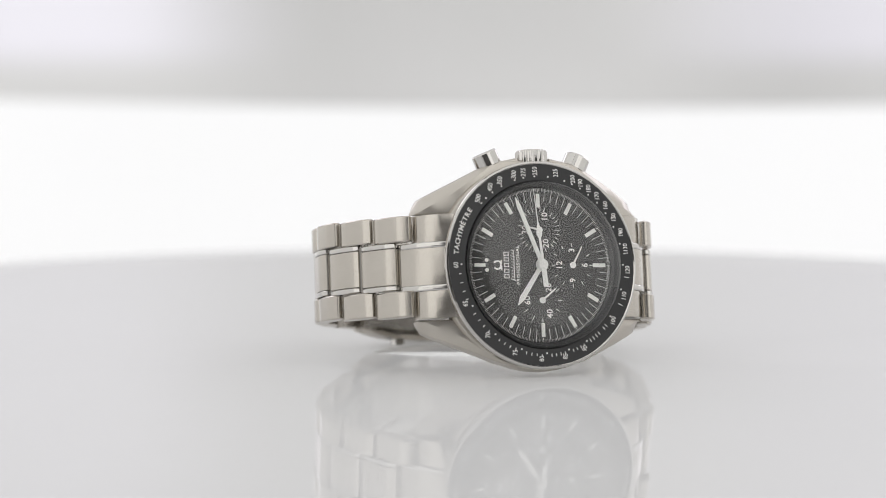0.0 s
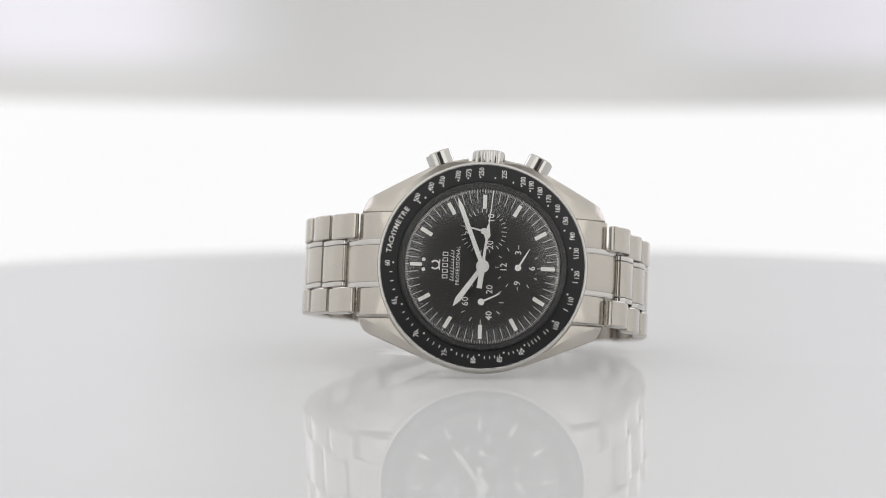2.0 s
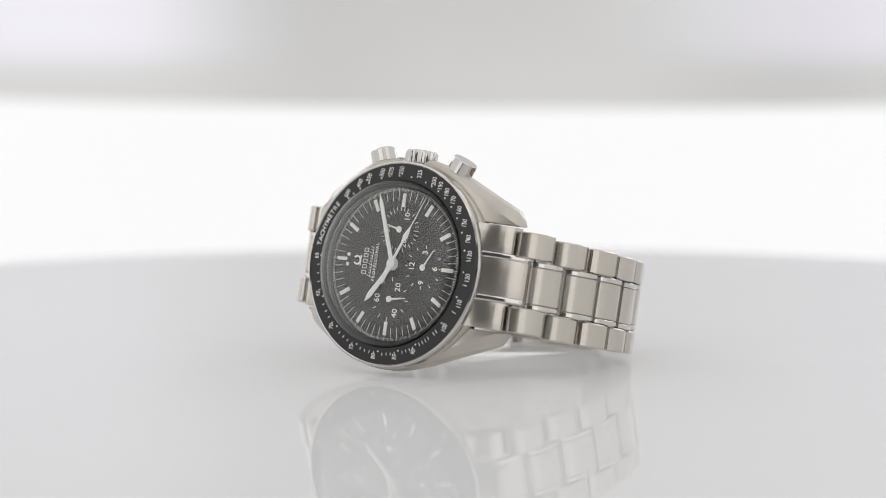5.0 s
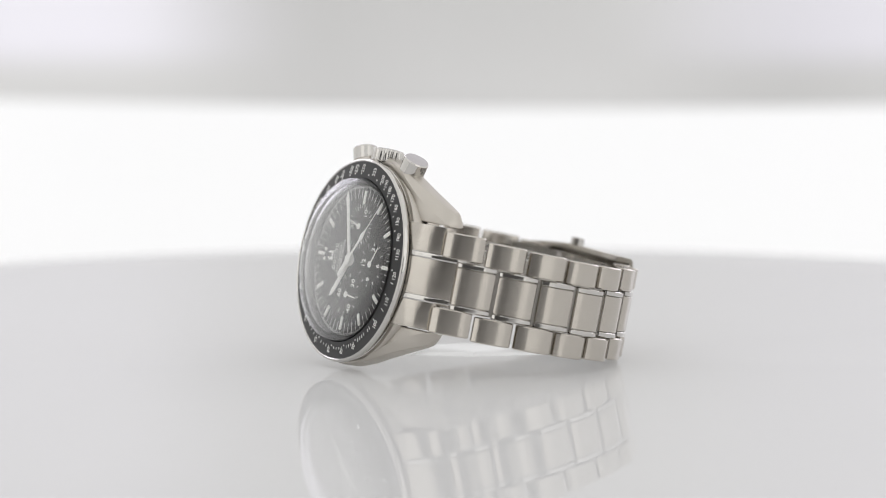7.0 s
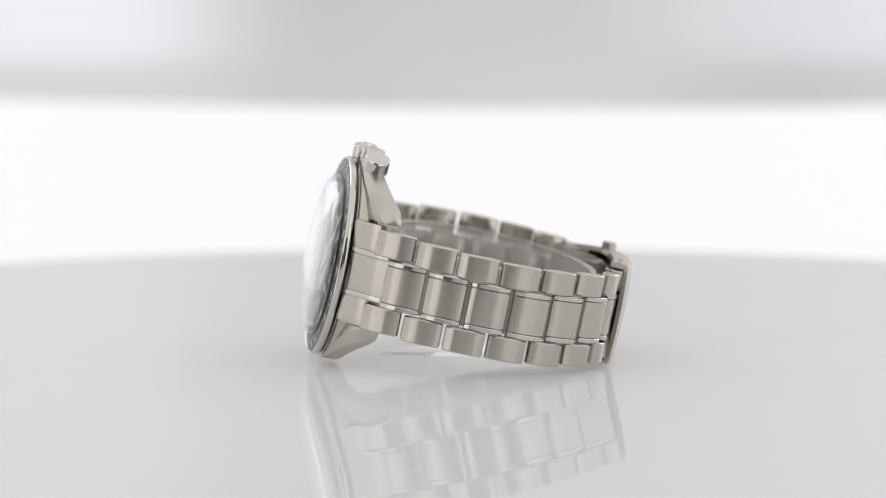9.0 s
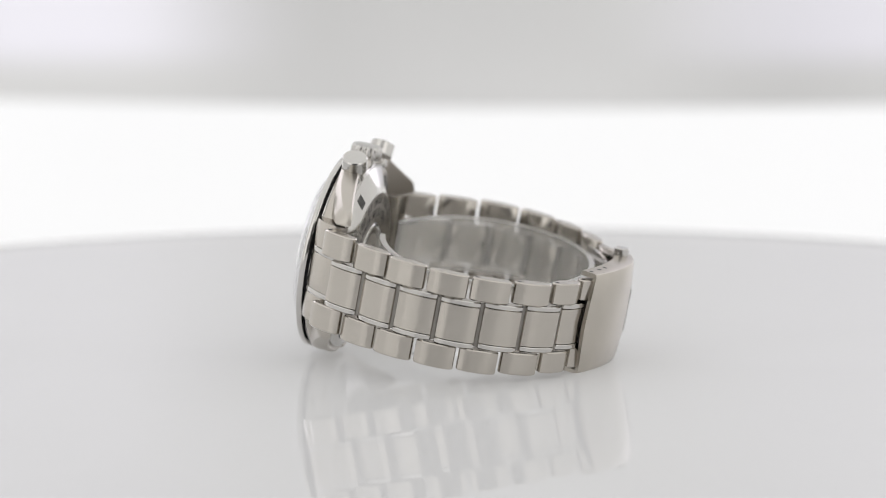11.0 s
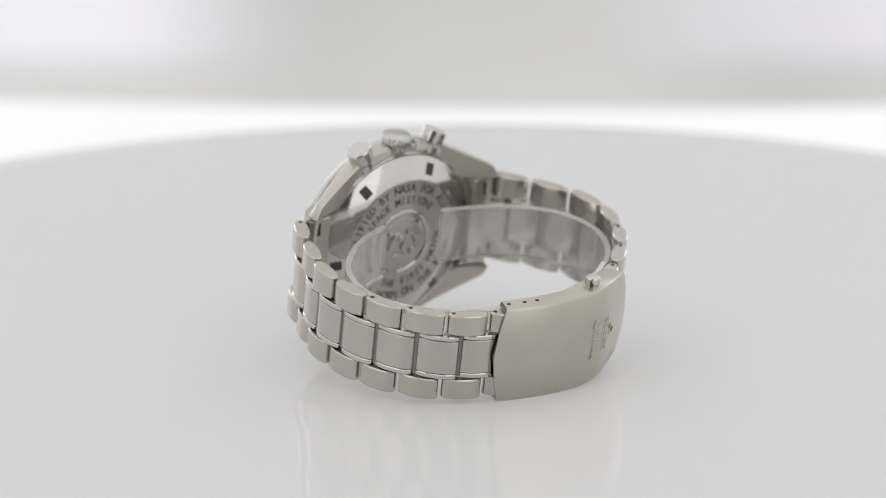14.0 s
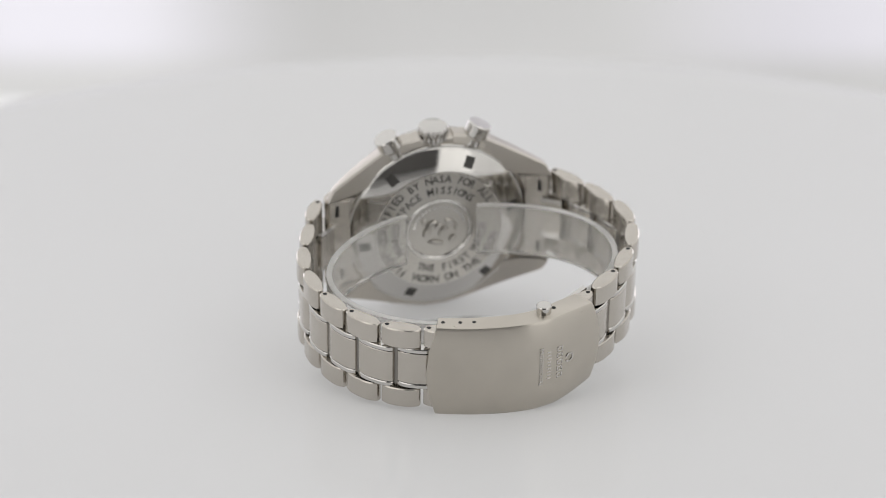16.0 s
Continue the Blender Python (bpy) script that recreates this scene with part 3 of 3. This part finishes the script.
def caseback():
    bm = bmesh.new()
    lathe(bm, [(18.9, 6.8), (18.9, 7.5), (18.7, 7.75), (18.35, 7.75), (18.2, 7.9), (13.8, 9.6), (13.5, 9.7), (7.2, 9.7), (7.15, 9.55), (0.02, 9.55), (0.02, 6.8)], 128)
    ob = part("caseback", bm, polished, watch, "polished steel screw back with engraved ring")
    bm = bmesh.new()
    lathe(bm, [(7.25, 9.68), (13.35, 9.68), (13.35, 9.73), (7.25, 9.73)], 96)
    part("engraved_ring", bm, satin_back, ob, "satin ring with dark engraved words")
    bm = bmesh.new()
    lathe(bm, [(6.4, 9.5), (6.4, 9.75), (6.6, 9.95), (7.0, 9.95), (7.15, 9.75), (7.15, 9.5)], 96)
    part("medallion_rim", bm, polished, ob)
    # the worn relief of the medallion, as plain lumps
    bm = bmesh.new()
    lathe(bm, [(0.02, 9.5), (6.35, 9.5), (6.35, 9.6), (0.02, 9.62)], 64)
    for cx, cz, w, h, t in ((-2.3, 1.6, 2.2, 1.1, 30), (-0.9, -0.6, 1.5, 2.4, 15), (1.6, 1.7, 1.7, 1.0, -25), (2.6, -0.2, 1.2, 2.2, 20),
                            (0.6, -2.9, 2.6, 0.9, 10), (-2.9, -2.4, 1.2, 1.6, 40), (0.2, 0.9, 1.0, 1.4, 60), (3.3, 2.3, 0.8, 1.2, 0), (-3.6, 0.1, 0.8, 1.3, 0)):
        a = radians(t)
        ax, ay = Vector((math.cos(a), 0, math.sin(a))), Vector((-math.sin(a), 0, math.cos(a)))
        rings = []
        for s, d in ((1.0, 9.6), (0.9, 10.0), (0.6, 10.2), (0.2, 10.15)):
            rings.append([Vector((cx, d, cz)) + ax * (w * 0.68 * s * math.cos(k * math.pi / 6) * (1 + 0.16 * math.sin(3 * k + cx)))
                          + ay * (h * 0.66 * s * math.sin(k * math.pi / 6)) for k in range(12)])
        loft(bm, rings)
    part("medallion", bm, satin_back, ob, "worn relief medallion")
    bm = bmesh.new()
    for k in range(17):
        block(bm, back_up(-78 + 9.4 * k, 5.45, 9.66) .translation, (0.42, 0.75, 0.12), back_up(-78 + 9.4 * k, 1, 0).col[0].xyz, back_up(-78 + 9.4 * k, 1, 0).col[1].xyz, (0, 1, 0))
    part("medallion_bar", bm, polished, ob, smooth=False)

    def line(text, start, step, r, size, flip=False):
        bms = []
        for i, ch in enumerate(text):
            if ch != " ":
                bms.append(lettering(ch, size, back_up(start + step * i, r, 9.735, flip), 0.02, 0.04, 1.0, 0.86))
        part("engraving", joined(bms), engraved, ob, smooth=False)

    line("FLIGHT-QUALIFIED BY NASA FOR ALL", -141, 6.5, 12.0, 2.5)
    line("MANNED SPACE MISSIONS", -117, 8.1, 9.35, 2.4)
    line("THE FIRST WATCH", 205, -8.1, 9.35, 2.4, True)
    line("WORN ON THE MOON", 203, -6.6, 12.0, 2.5, True)
    # tool notches in the bevel
    for k in range(6):
        m = back_up(23.8 - 61 * k, 16.0, 8.76)
        out, right = m.col[1].xyz, m.col[0].xyz
        slope = (out * 4.4 - Vector((0, 1.7, 0))).normalized()
        nrm = right.cross(slope)
        bm = bmesh.new()
        block(bm, m.translation, (2.0, 2.5, 0.12), right, slope, nrm, 0.03)
        part("tool_notch", bm, engraved, ob, smooth=False)
    ob.location.y = -3.1 * MM
    return ob


caseback()

# ---- bracelet: the loop that the middle of its thickness follows (x, y) ----
LOOP = [(20.5, 2.3), (24.4, 4.6), (26.6, 8.0), (29.0, 14.2), (31.5, 21.5), (31.9, 28.7), (30.6, 35.9), (27.1, 43.2), (21.7, 49.3), (14.5, 52.9), (7.0, 55.2),
        (-1.0, 56.3), (-6.0, 56.0), (-10.3, 54.4), (-17.8, 49.9), (-24.5, 44.6), (-29.7, 38.0), (-32.9, 30.6), (-33.4, 23.2), (-30.9, 15.8), (-27.7, 9.7),
        (-24.6, 5.3), (-20.5, 2.3)]


def curve_points(ctrl, per=24):
    out = []
    n = len(ctrl)
    for i in range(n - 1):
        p0, p1, p2, p3 = [Vector(ctrl[max(0, min(n - 1, j))]) for j in (i - 1, i, i + 1, i + 2)]
        for k in range(per):
            t = k / per
            out.append(0.5 * (2 * p1 + (p2 - p0) * t + (2 * p0 - 5 * p1 + 4 * p2 - p3) * t * t + (3 * p1 - p0 - 3 * p2 + p3) * t ** 3))
    out.append(Vector(ctrl[-1]))
    return out


PTS = curve_points(LOOP)
ARC = [0.0]
for a, b in zip(PTS, PTS[1:]):
    ARC.append(ARC[-1] + (b - a).length)
TOTAL = ARC[-1]


def arc_near(x, y):
    return min(((p - Vector((x, y))).length, s) for p, s in zip(PTS, ARC))[1]


# the bracelet hangs a little askew: how far its middle lies above the case's middle, by arc length
SAG = [(0.0, 0.0), (6.0, -0.2), (14.0, -0.8), (36.0, -1.1), (46.0, -0.7), (54.0, -0.3), (62.0, 0.1), (78.0, 0.5), (92.0, 0.9), (106.0, 1.4), (124.0, 1.2), (145.0, 0.3), (158.0, -0.1), (170.0, 0.0)]


def sag(s):
    for (a, u), (b, v) in zip(SAG, SAG[1:]):
        if s <= b:
            return u + (v - u) * (s - a) / (b - a)
    return 0.0


def at(s):
    """The loop at the arc length s: place, way along it, way outwards."""
    s = max(0.0, min(TOTAL, s))
    i = max(1, next((k for k, v in enumerate(ARC) if v >= s), len(ARC) - 1))
    f = (s - ARC[i - 1]) / (ARC[i] - ARC[i - 1])
    p = PTS[i - 1].lerp(PTS[i], f)
    t = (PTS[min(i + 1, len(PTS) - 1)] - PTS[max(i - 2, 0)]).normalized()
    n = Vector((t.y, -t.x))
    return p, t, n


def seat(s, z=0.0, side=1):
    """The pose of a link at s, in the watch's space: x along the bracelet away from the case, y inwards, z across."""
    p, t, n = at(s)
    m = Matrix.Identity(4)
    ax = Vector((t.x, t.y, 0)) * side
    ay = Vector((-n.x, -n.y, 0))
    az = ax.cross(ay)
    for i in range(3):
        m[i][0], m[i][1], m[i][2], m[i][3] = ax[i], ay[i], az[i], (p.x, p.y, z + sag(s))[i] * MM
    return m


def link_profile(length, up, down, round_=0.75):
    """The side view of a link: a gently domed outside, rounded ends."""
    h = length / 2
    pts = []
    for k in range(13):
        x = -h * 0.97 + 2 * h * 0.97 * k / 12
        pts.append((x, -up * (1 - 0.64 * abs(x / h) ** 3.0)))
    pts += [(h, -up * 0.2), (h, down * 0.12)]
    for k in range(7):
        x = h * 0.95 - 2 * h * 0.95 * k / 6
        pts.append((x, down * (1 - 0.62 * abs(x / h) ** 2.3)))
    pts += [(-h, down * 0.12), (-h, -up * 0.2)]
    return pts


def link_mesh(name, length, width, up, down, mat, edge=0.22):
    prof = link_profile(length, up, down)
    bm = bmesh.new()
    secs = []
    for z, k in ((-width / 2, 1), (-width / 2 + edge, 0), (width / 2 - edge, 0), (width / 2, 1)):
        sx, sy = (1 - edge * 1.1 / length * 2, 1 - edge * 0.9 / (up + down) * 2) if k else (1, 1)
        secs.append([(x * sx, y * sy, z) for x, y in prof])
    loft(bm, secs)
    bmesh.ops.recalc_face_normals(bm, faces=bm.faces)
    me = bpy.data.meshes.new(name)
    bm.to_mesh(me)
    bm.free()
    me.materials.append(mat)
    me.shade_smooth()
    me.set_sharp_from_angle(angle=radians(38))
    return me


def joints(start, holes, side):
    """Arc lengths at which the links of one side meet: four plain links, then one at every pin."""
    pins = [arc_near(*h) - side * 1.2 for h in holes]
    out = [start + (pins[0] - start) * k / 4 for k in range(4)] + pins
    return out + [pins[-1] + side * 8.1]


JOINTS_SIX = joints(3.7, [(30.6, 35.9), (27.1, 43.2), (21.7, 49.3), (14.5, 52.9)], 1)
JOINTS_TWELVE = joints(TOTAL - 4.0, [(-29.7, 38.0), (-24.5, 44.6), (-17.8, 49.9)], -1)
MESHES = {}


def link_of(kind, length, i=0):
    """Link meshes, one for each kind and length."""
    key = (kind, round(length, 1), i)
    if key not in MESHES:
        if kind == "outer_link":
            MESHES[key] = link_mesh(kind, key[1], 4.9 - 0.12 * i, 1.6, 1.4, brushed)
        elif kind == "centre_link":
            MESHES[key] = link_mesh(kind, key[1], 6.95, 1.4, 1.25, brushed, 0.1)
        else:
            MESHES[key] = link_mesh(kind, key[1], 0.98, 1.47, 1.25, polished, 0.16)
    return MESHES[key]


# hinge rods, added in the centre-link gaps to keep them dark
bm = bmesh.new()
turned(bm, [(0.7, -0.5), (0.7, 0.5)], (0, 0, 0), (0, 0, 1), 14)
for v in bm.verts:
    v.co.z *= 19.0
knuckle_me = bpy.data.meshes.new("hinge")
bm.to_mesh(knuckle_me)
bm.free()
knuckle_me.materials.append(hinge_shade_steel)
bm = bmesh.new()
turned(bm, [(0.42, -0.01), (0.42, 0.012)], (0, 0, 0), (0, 0, 1), 16)
hole_me = bpy.data.meshes.new("pin_hole")
bm.to_mesh(hole_me)
bm.free()
hole_me.materials.append(hole_dark)


def half_width(i):
    return 9.6 - 0.12 * i


def bracelet_side(marks, side, holes_from):
    for i in range(len(marks) - 1):
        a, b = marks[i], marks[i + 1]
        span = abs(b - a)
        w = 4.9 - 0.12 * i
        zc = half_width(i) - w / 2
        for sz in (-1, 1):
            ob = shared("outer_link", link_of("outer_link", span - 0.5, i), watch, seat((a + b) / 2, sz * zc, side))
            if i >= holes_from or i == 0:
                top = 1 if ob.matrix_basis.col[2].z * sz > 0 else -1
                shared("pin_hole", hole_me, ob, Matrix.Translation(Vector((-span / 2 + 1.2, 0.0, top * w / 2)) * MM))
        s = (a + b) / 2 + side * span * 0.38
        shared("hinge", knuckle_me, watch, seat(s + side * span / 2, 0, side) @ Matrix.Translation((0, 0.15 * MM, 0)) @ Matrix.Diagonal((1, 1, 0.44, 1)))
        shared("centre_link", link_of("centre_link", span - 0.52), watch, seat(s, 0, side))
        for sz in (-1, 1):
            shared("polished_strip", link_of("polished_strip", span - 0.5), watch, seat(s, sz * 4.05, side))


bracelet_side(JOINTS_SIX, 1, 4)
bracelet_side(JOINTS_TWELVE, -1, 4)


def end_links():
    for sx in (-1, 1):
        # two shoulders and the longer middle, following the case
        def shape(z0, z1, x1, lift, mat, name, parent, e=0.12, bow=0.095):
            bm = bmesh.new()
            secs = []
            n = 7
            for k in range(n):
                z = z0 + (z1 - z0) * k / (n - 1)
                end = k in (0, n - 1)
                x0 = math.sqrt(max(1.0, 20.0 ** 2 - z * z)) - 0.4
                c = e if end else 0
                sec = []
                for x, f in ((x0, 0), ((x0 * 2 + x1) / 3, 0.33), ((x0 + 2 * x1) / 3, 0.66), (x1 - 0.35, 0.93)):
                    sec.append((sx * x, -0.25 + lift + bow * (x - 17.5) ** 2 + c, z))
                yb = -0.25 + lift + bow * (x1 - 17.5) ** 2
                sec += [(sx * x1, yb + 0.7 + c, z), (sx * (x1 - 0.1), yb + 1.9, z), (sx * (x1 - 0.8), yb + 2.6, z), (sx * (x0 + 1.5), 5.6, z), (sx * x0, 5.6, z)]
                secs.append(sec)
            loft(bm, secs)
            return part(name, bm, mat, parent, angle=40)
        body = shape(-3.5, 3.5, 26.1, 0.1, brushed, "end_link", watch)
        tagged(body, "solid steel end link between the lugs")
        for sz in (-1, 1):
            a, b = sorted((sz * 4.65, sz * 9.8))
            shape(a, b, 23.75, 0.0, brushed, "shoulder", body, bow=0.115)
            a, b = sorted((sz * 3.55, sz * 4.6))
            shape(a, b, 26.0, 0.05, polished, "polished_strip", body)
        bm = bmesh.new()
        block(bm, (sx * 20.6, 5.9, 0), (4.2, 0.9, 19.4), bevel=0.2)
        part("back_plate", bm, brushed, body)
        for sz in (-1, 1):
            bm = bmesh.new()
            block(bm, (sx * 21.4, 6.15, sz * 7.4), (0.9, 0.5, 2.8), bevel=0.1)
            part("slot", bm, hole_dark, body)


end_links()


def arc_at_x(x, lo, hi):
    return min((abs(p.x - x), s) for p, s in zip(PTS, ARC) if lo < s < hi)[1]


def clasp():
    s0 = arc_at_x(13.0, TOTAL * 0.3, TOTAL * 0.6)
    s1 = arc_at_x(-16.0, TOTAL * 0.4, TOTAL * 0.75)
    n = 40
    secs = []
    for k in range(n + 1):
        f = k / n
        s = s0 + (s1 - s0) * f
        bulge = 0.55 * math.sin(math.pi * f) + 1.1 * max(0, (f - 0.45) / 0.55) ** 1.5
        p, t, nn = at(s)
        hw = 10.1
        if f > 0.72:
            hw -= 1.1 * ((f - 0.72) / 0.28) ** 1.4
        pts = []
        for z, o in ((-hw, -1.5), (-hw, 1.3), (-hw + 0.15, 1.75), (-hw + 0.7, 2.0), (-hw * 0.5, 2.12), (0, 2.15), (hw * 0.5, 2.12), (hw - 0.7, 2.0), (hw - 0.15, 1.75), (hw, 1.3), (hw, -1.5),
                     (hw - 0.9, -1.5), (hw - 0.9, 1.2), (0, 1.35), (-hw + 0.9, 1.2), (-hw + 0.9, -1.5)):
            shift = 0.0
            if k == 0 or k == n:
                shift = (-1.9 if k == 0 else 1.9) * math.cos(z / hw * math.pi / 2)
            q = p + t * shift + nn * (o + (bulge + 0.45 * (1 - (z / hw) ** 2)) * (1 if o > 0 else 0.2))
            pts.append((q.x, q.y, z + sag(s)))
        secs.append(pts)
    bm = bmesh.new()
    loft(bm, secs)
    ob = part("clasp", bm, brushed_clasp, watch, "brushed folding clasp cover with raised marks", angle=30)
    # inner folding blade
    bm = bmesh.new()
    secs = []
    for k in range(25):
        s = s0 + 1 + (s1 + 3 - s0) * k / 24
        p, t, nn = at(s)
        a, b = p - nn * 1.55, p - nn * 2.5
        z = sag(s)
        secs.append([(a.x, a.y, z - 8.2), (a.x, a.y, z + 8.2), (b.x, b.y, z + 8.2), (b.x, b.y, z - 8.2)])
    loft(bm, secs)
    part("folding_blade", bm, polished, ob)
    for sz in (-1, 1):
        sb = arc_at_x(-7.2, TOTAL * 0.4, TOTAL * 0.7)
        p, t, nn = at(sb)
        bm = bmesh.new()
        turned(bm, [(1.45, 9.9), (1.45, 11.5), (1.3, 11.7), (0.3, 11.72)], (p.x, p.y, sag(sb)), (0, 0, sz), 28)
        part("push_button", bm, polished, ob, "round steel release button")
        for x in (12.0, 9.0, 6.2, -9.4):
            sb = arc_at_x(x, TOTAL * 0.3, TOTAL * 0.7)
            p, t, nn = at(sb)
            bm = bmesh.new()
            turned(bm, [(0.42, 10.09), (0.42, 10.115)], (p.x, p.y, sag(sb)), (0, 0, sz), 16)
            part("pin_hole", bm, hole_dark, ob)

    def on_cover(s, z):
        p, t, nn = at(s)
        f = (s - s0) / (s1 - s0)
        q = p + nn * (2.13 + 0.55 * math.sin(math.pi * f) + 1.1 * max(0, (f - 0.45) / 0.55) ** 1.5 + 0.45 * (1 - (z / 10) ** 2))
        return Vector((q.x, q.y, z + sag(s))), Vector((t.x, t.y, 0)), Vector((nn.x, nn.y, 0))

    # raised marks: emblem, name bars, and the last word, read along the width
    s_m = arc_at_x(-8.3, TOTAL * 0.4, TOTAL * 0.7)
    q, t, nn = on_cover(s_m + 2.3, 0)
    bm = bmesh.new()
    for i in range(15):
        a0 = radians(-145 + 290 * i / 14)
        q2 = q + t * (0.85 * math.cos(a0)) + Vector((0, 0, 0.85 * math.sin(a0)))
        block(bm, q2, (0.34, 0.34, 0.4), t, (0, 0, 1), nn)
    part("emblem", bm, polished, ob)
    bm = bmesh.new()
    for i in range(5):
        q, t, nn = on_cover(s_m + 0.2, (i - 2) * 1.5)
        for k in (-0.42, 0.42):
            block(bm, q + Vector((0, 0, k)), (1.3, 0.22, 0.22), t, (0, 0, 1), nn)
            block(bm, q + t * (k * 1.3), (0.22, 1.0, 0.22), t, (0, 0, 1), nn)
    for i in range(9):
        q, t, nn = on_cover(s_m - 1.6, (i - 4) * 0.75)
        block(bm, q, (0.85, 0.25, 0.22), t, (0, 0, 1), nn)
    part("name_bar", bm, polished, ob, smooth=False)
    q, t, nn = on_cover(s_m - 3.1, 0)
    m = Matrix.Identity(4)
    right, up = Vector((0, 0, -1)), t
    if right.cross(up).dot(nn) < 0:
        right = -right
    for i in range(3):
        m[i][0], m[i][1], m[i][2], m[i][3] = right[i], up[i], nn[i], q[i]
    part("clasp_text", lettering("PROFESSIONAL", 1.15, m, 0.1, 0.015, 1.12), polished, ob, smooth=False)
    return ob


clasp()

# ---- clear C-shaped cuff that keeps the bracelet round ----
def make_cuff():
    ob = new("watch_cuff")
    tagged(ob, "clear plastic C-shaped cuff inside the steel bracelet", "display cuff")

    def band(z0, z1, o, i, mat, name):
        bm = bmesh.new()
        secs = []
        for k in range(91):
            a = radians(-167 + 330 * k / 90)
            rx, ry = 28.6, 20.6
            x, y = -0.4 + rx * math.sin(a), 30.4 + ry * math.cos(a)
            nx, ny = math.sin(a) / rx, math.cos(a) / ry
            d = math.hypot(nx, ny)
            nx, ny = nx / d, ny / d
            lift = -0.022 * x * min(1, max(0, (y - 8) / 10))
            secs.append([(x + nx * o, y + ny * o, z0 + lift), (x + nx * o, y + ny * o, z1 + lift), (x + nx * i, y + ny * i, z1 + lift), (x + nx * i, y + ny * i, z0 + lift)])
        loft(bm, secs)
        p = part(name, bm, mat, ob, angle=50)
        p.visible_shadow = False

    band(-4.0, 7.0, 0.5, -0.5, cuff_mat, "wall")
    band(7.01, 7.25, 0.55, -0.55, cuff_edge, "rim")
    band(-4.26, -4.01, 0.55, -0.55, cuff_edge, "rim")
    return ob


cuff = make_cuff()


# ---- what moves: the watch and its cuff turn; the plate tilts under them; the seconds hands run ----
TURN = [(0.0, 6.75), (0.5, 1.01), (1.0, -4.75), (1.5, -10.55), (2.0, -16.4), (2.5, -22.26), (3.0, -28.13), (3.5, -34.0), (4.0, -39.9), (4.6, -46.95), (5.4, -56.35),
        (6.0, -63.35), (6.5, -69.05), (7.0, -74.66), (7.5, -80.25), (8.0, -85.86), (8.5, -91.53), (9.0, -97.27), (9.6, -104.25), (10.2, -111.3), (10.8, -118.4),
        (11.5, -126.82), (12.0, -132.9), (12.5, -139.0), (13.0, -145.1), (13.5, -151.15), (14.0, -157.18), (14.5, -163.17), (15.0, -169.16), (15.5, -175.15), (16.0, -181.15)]


def tilt_at(t):
    """Degrees by which the plate leans towards the camera."""
    if t <= 9.9:
        return 0.0
    if t <= 10.9:
        return 0.5 * 2.85 * (t - 9.9) ** 2
    return 1.43 + 2.85 * (t - 10.9)


PIVOT = Matrix.Translation((0, 0, -0.00085))
LIE = Matrix(((0.96, -0.2794, -0.0166, 0.0092), (0.2769, 0.9397, 0.2008, -0.02648), (-0.0405, -0.1974, 0.9795, 0.02174), (0, 0, 0, 1)))
LIE = Matrix.Translation(LIE.translation) @ LIE.to_quaternion().to_matrix().to_4x4()


def motions():
    lean = [(t, PIVOT @ Matrix.Rotation(radians(tilt_at(t)), 4, "X") @ Matrix.Rotation(radians(a), 4, "Z")) for t, a in TURN]
    walk(table, [(t, PIVOT @ Matrix.Rotation(radians(tilt_at(t)), 4, "X") @ PIVOT.inverted()) for t, a in TURN])
    walk(watch, [(t, m @ LIE) for t, m in lean])
    walk(cuff, [(t, m @ LIE) for t, m in lean])
    times = [2.0 * k for k in range(9)]
    walk(sweep_hand, [(t, turn_hand(sweep_hand, 84.4 + 6 * t)) for t in times])
    walk(seconds_hand, [(t, turn_hand(seconds_hand, 142 + 6 * t)) for t in times])


motions()
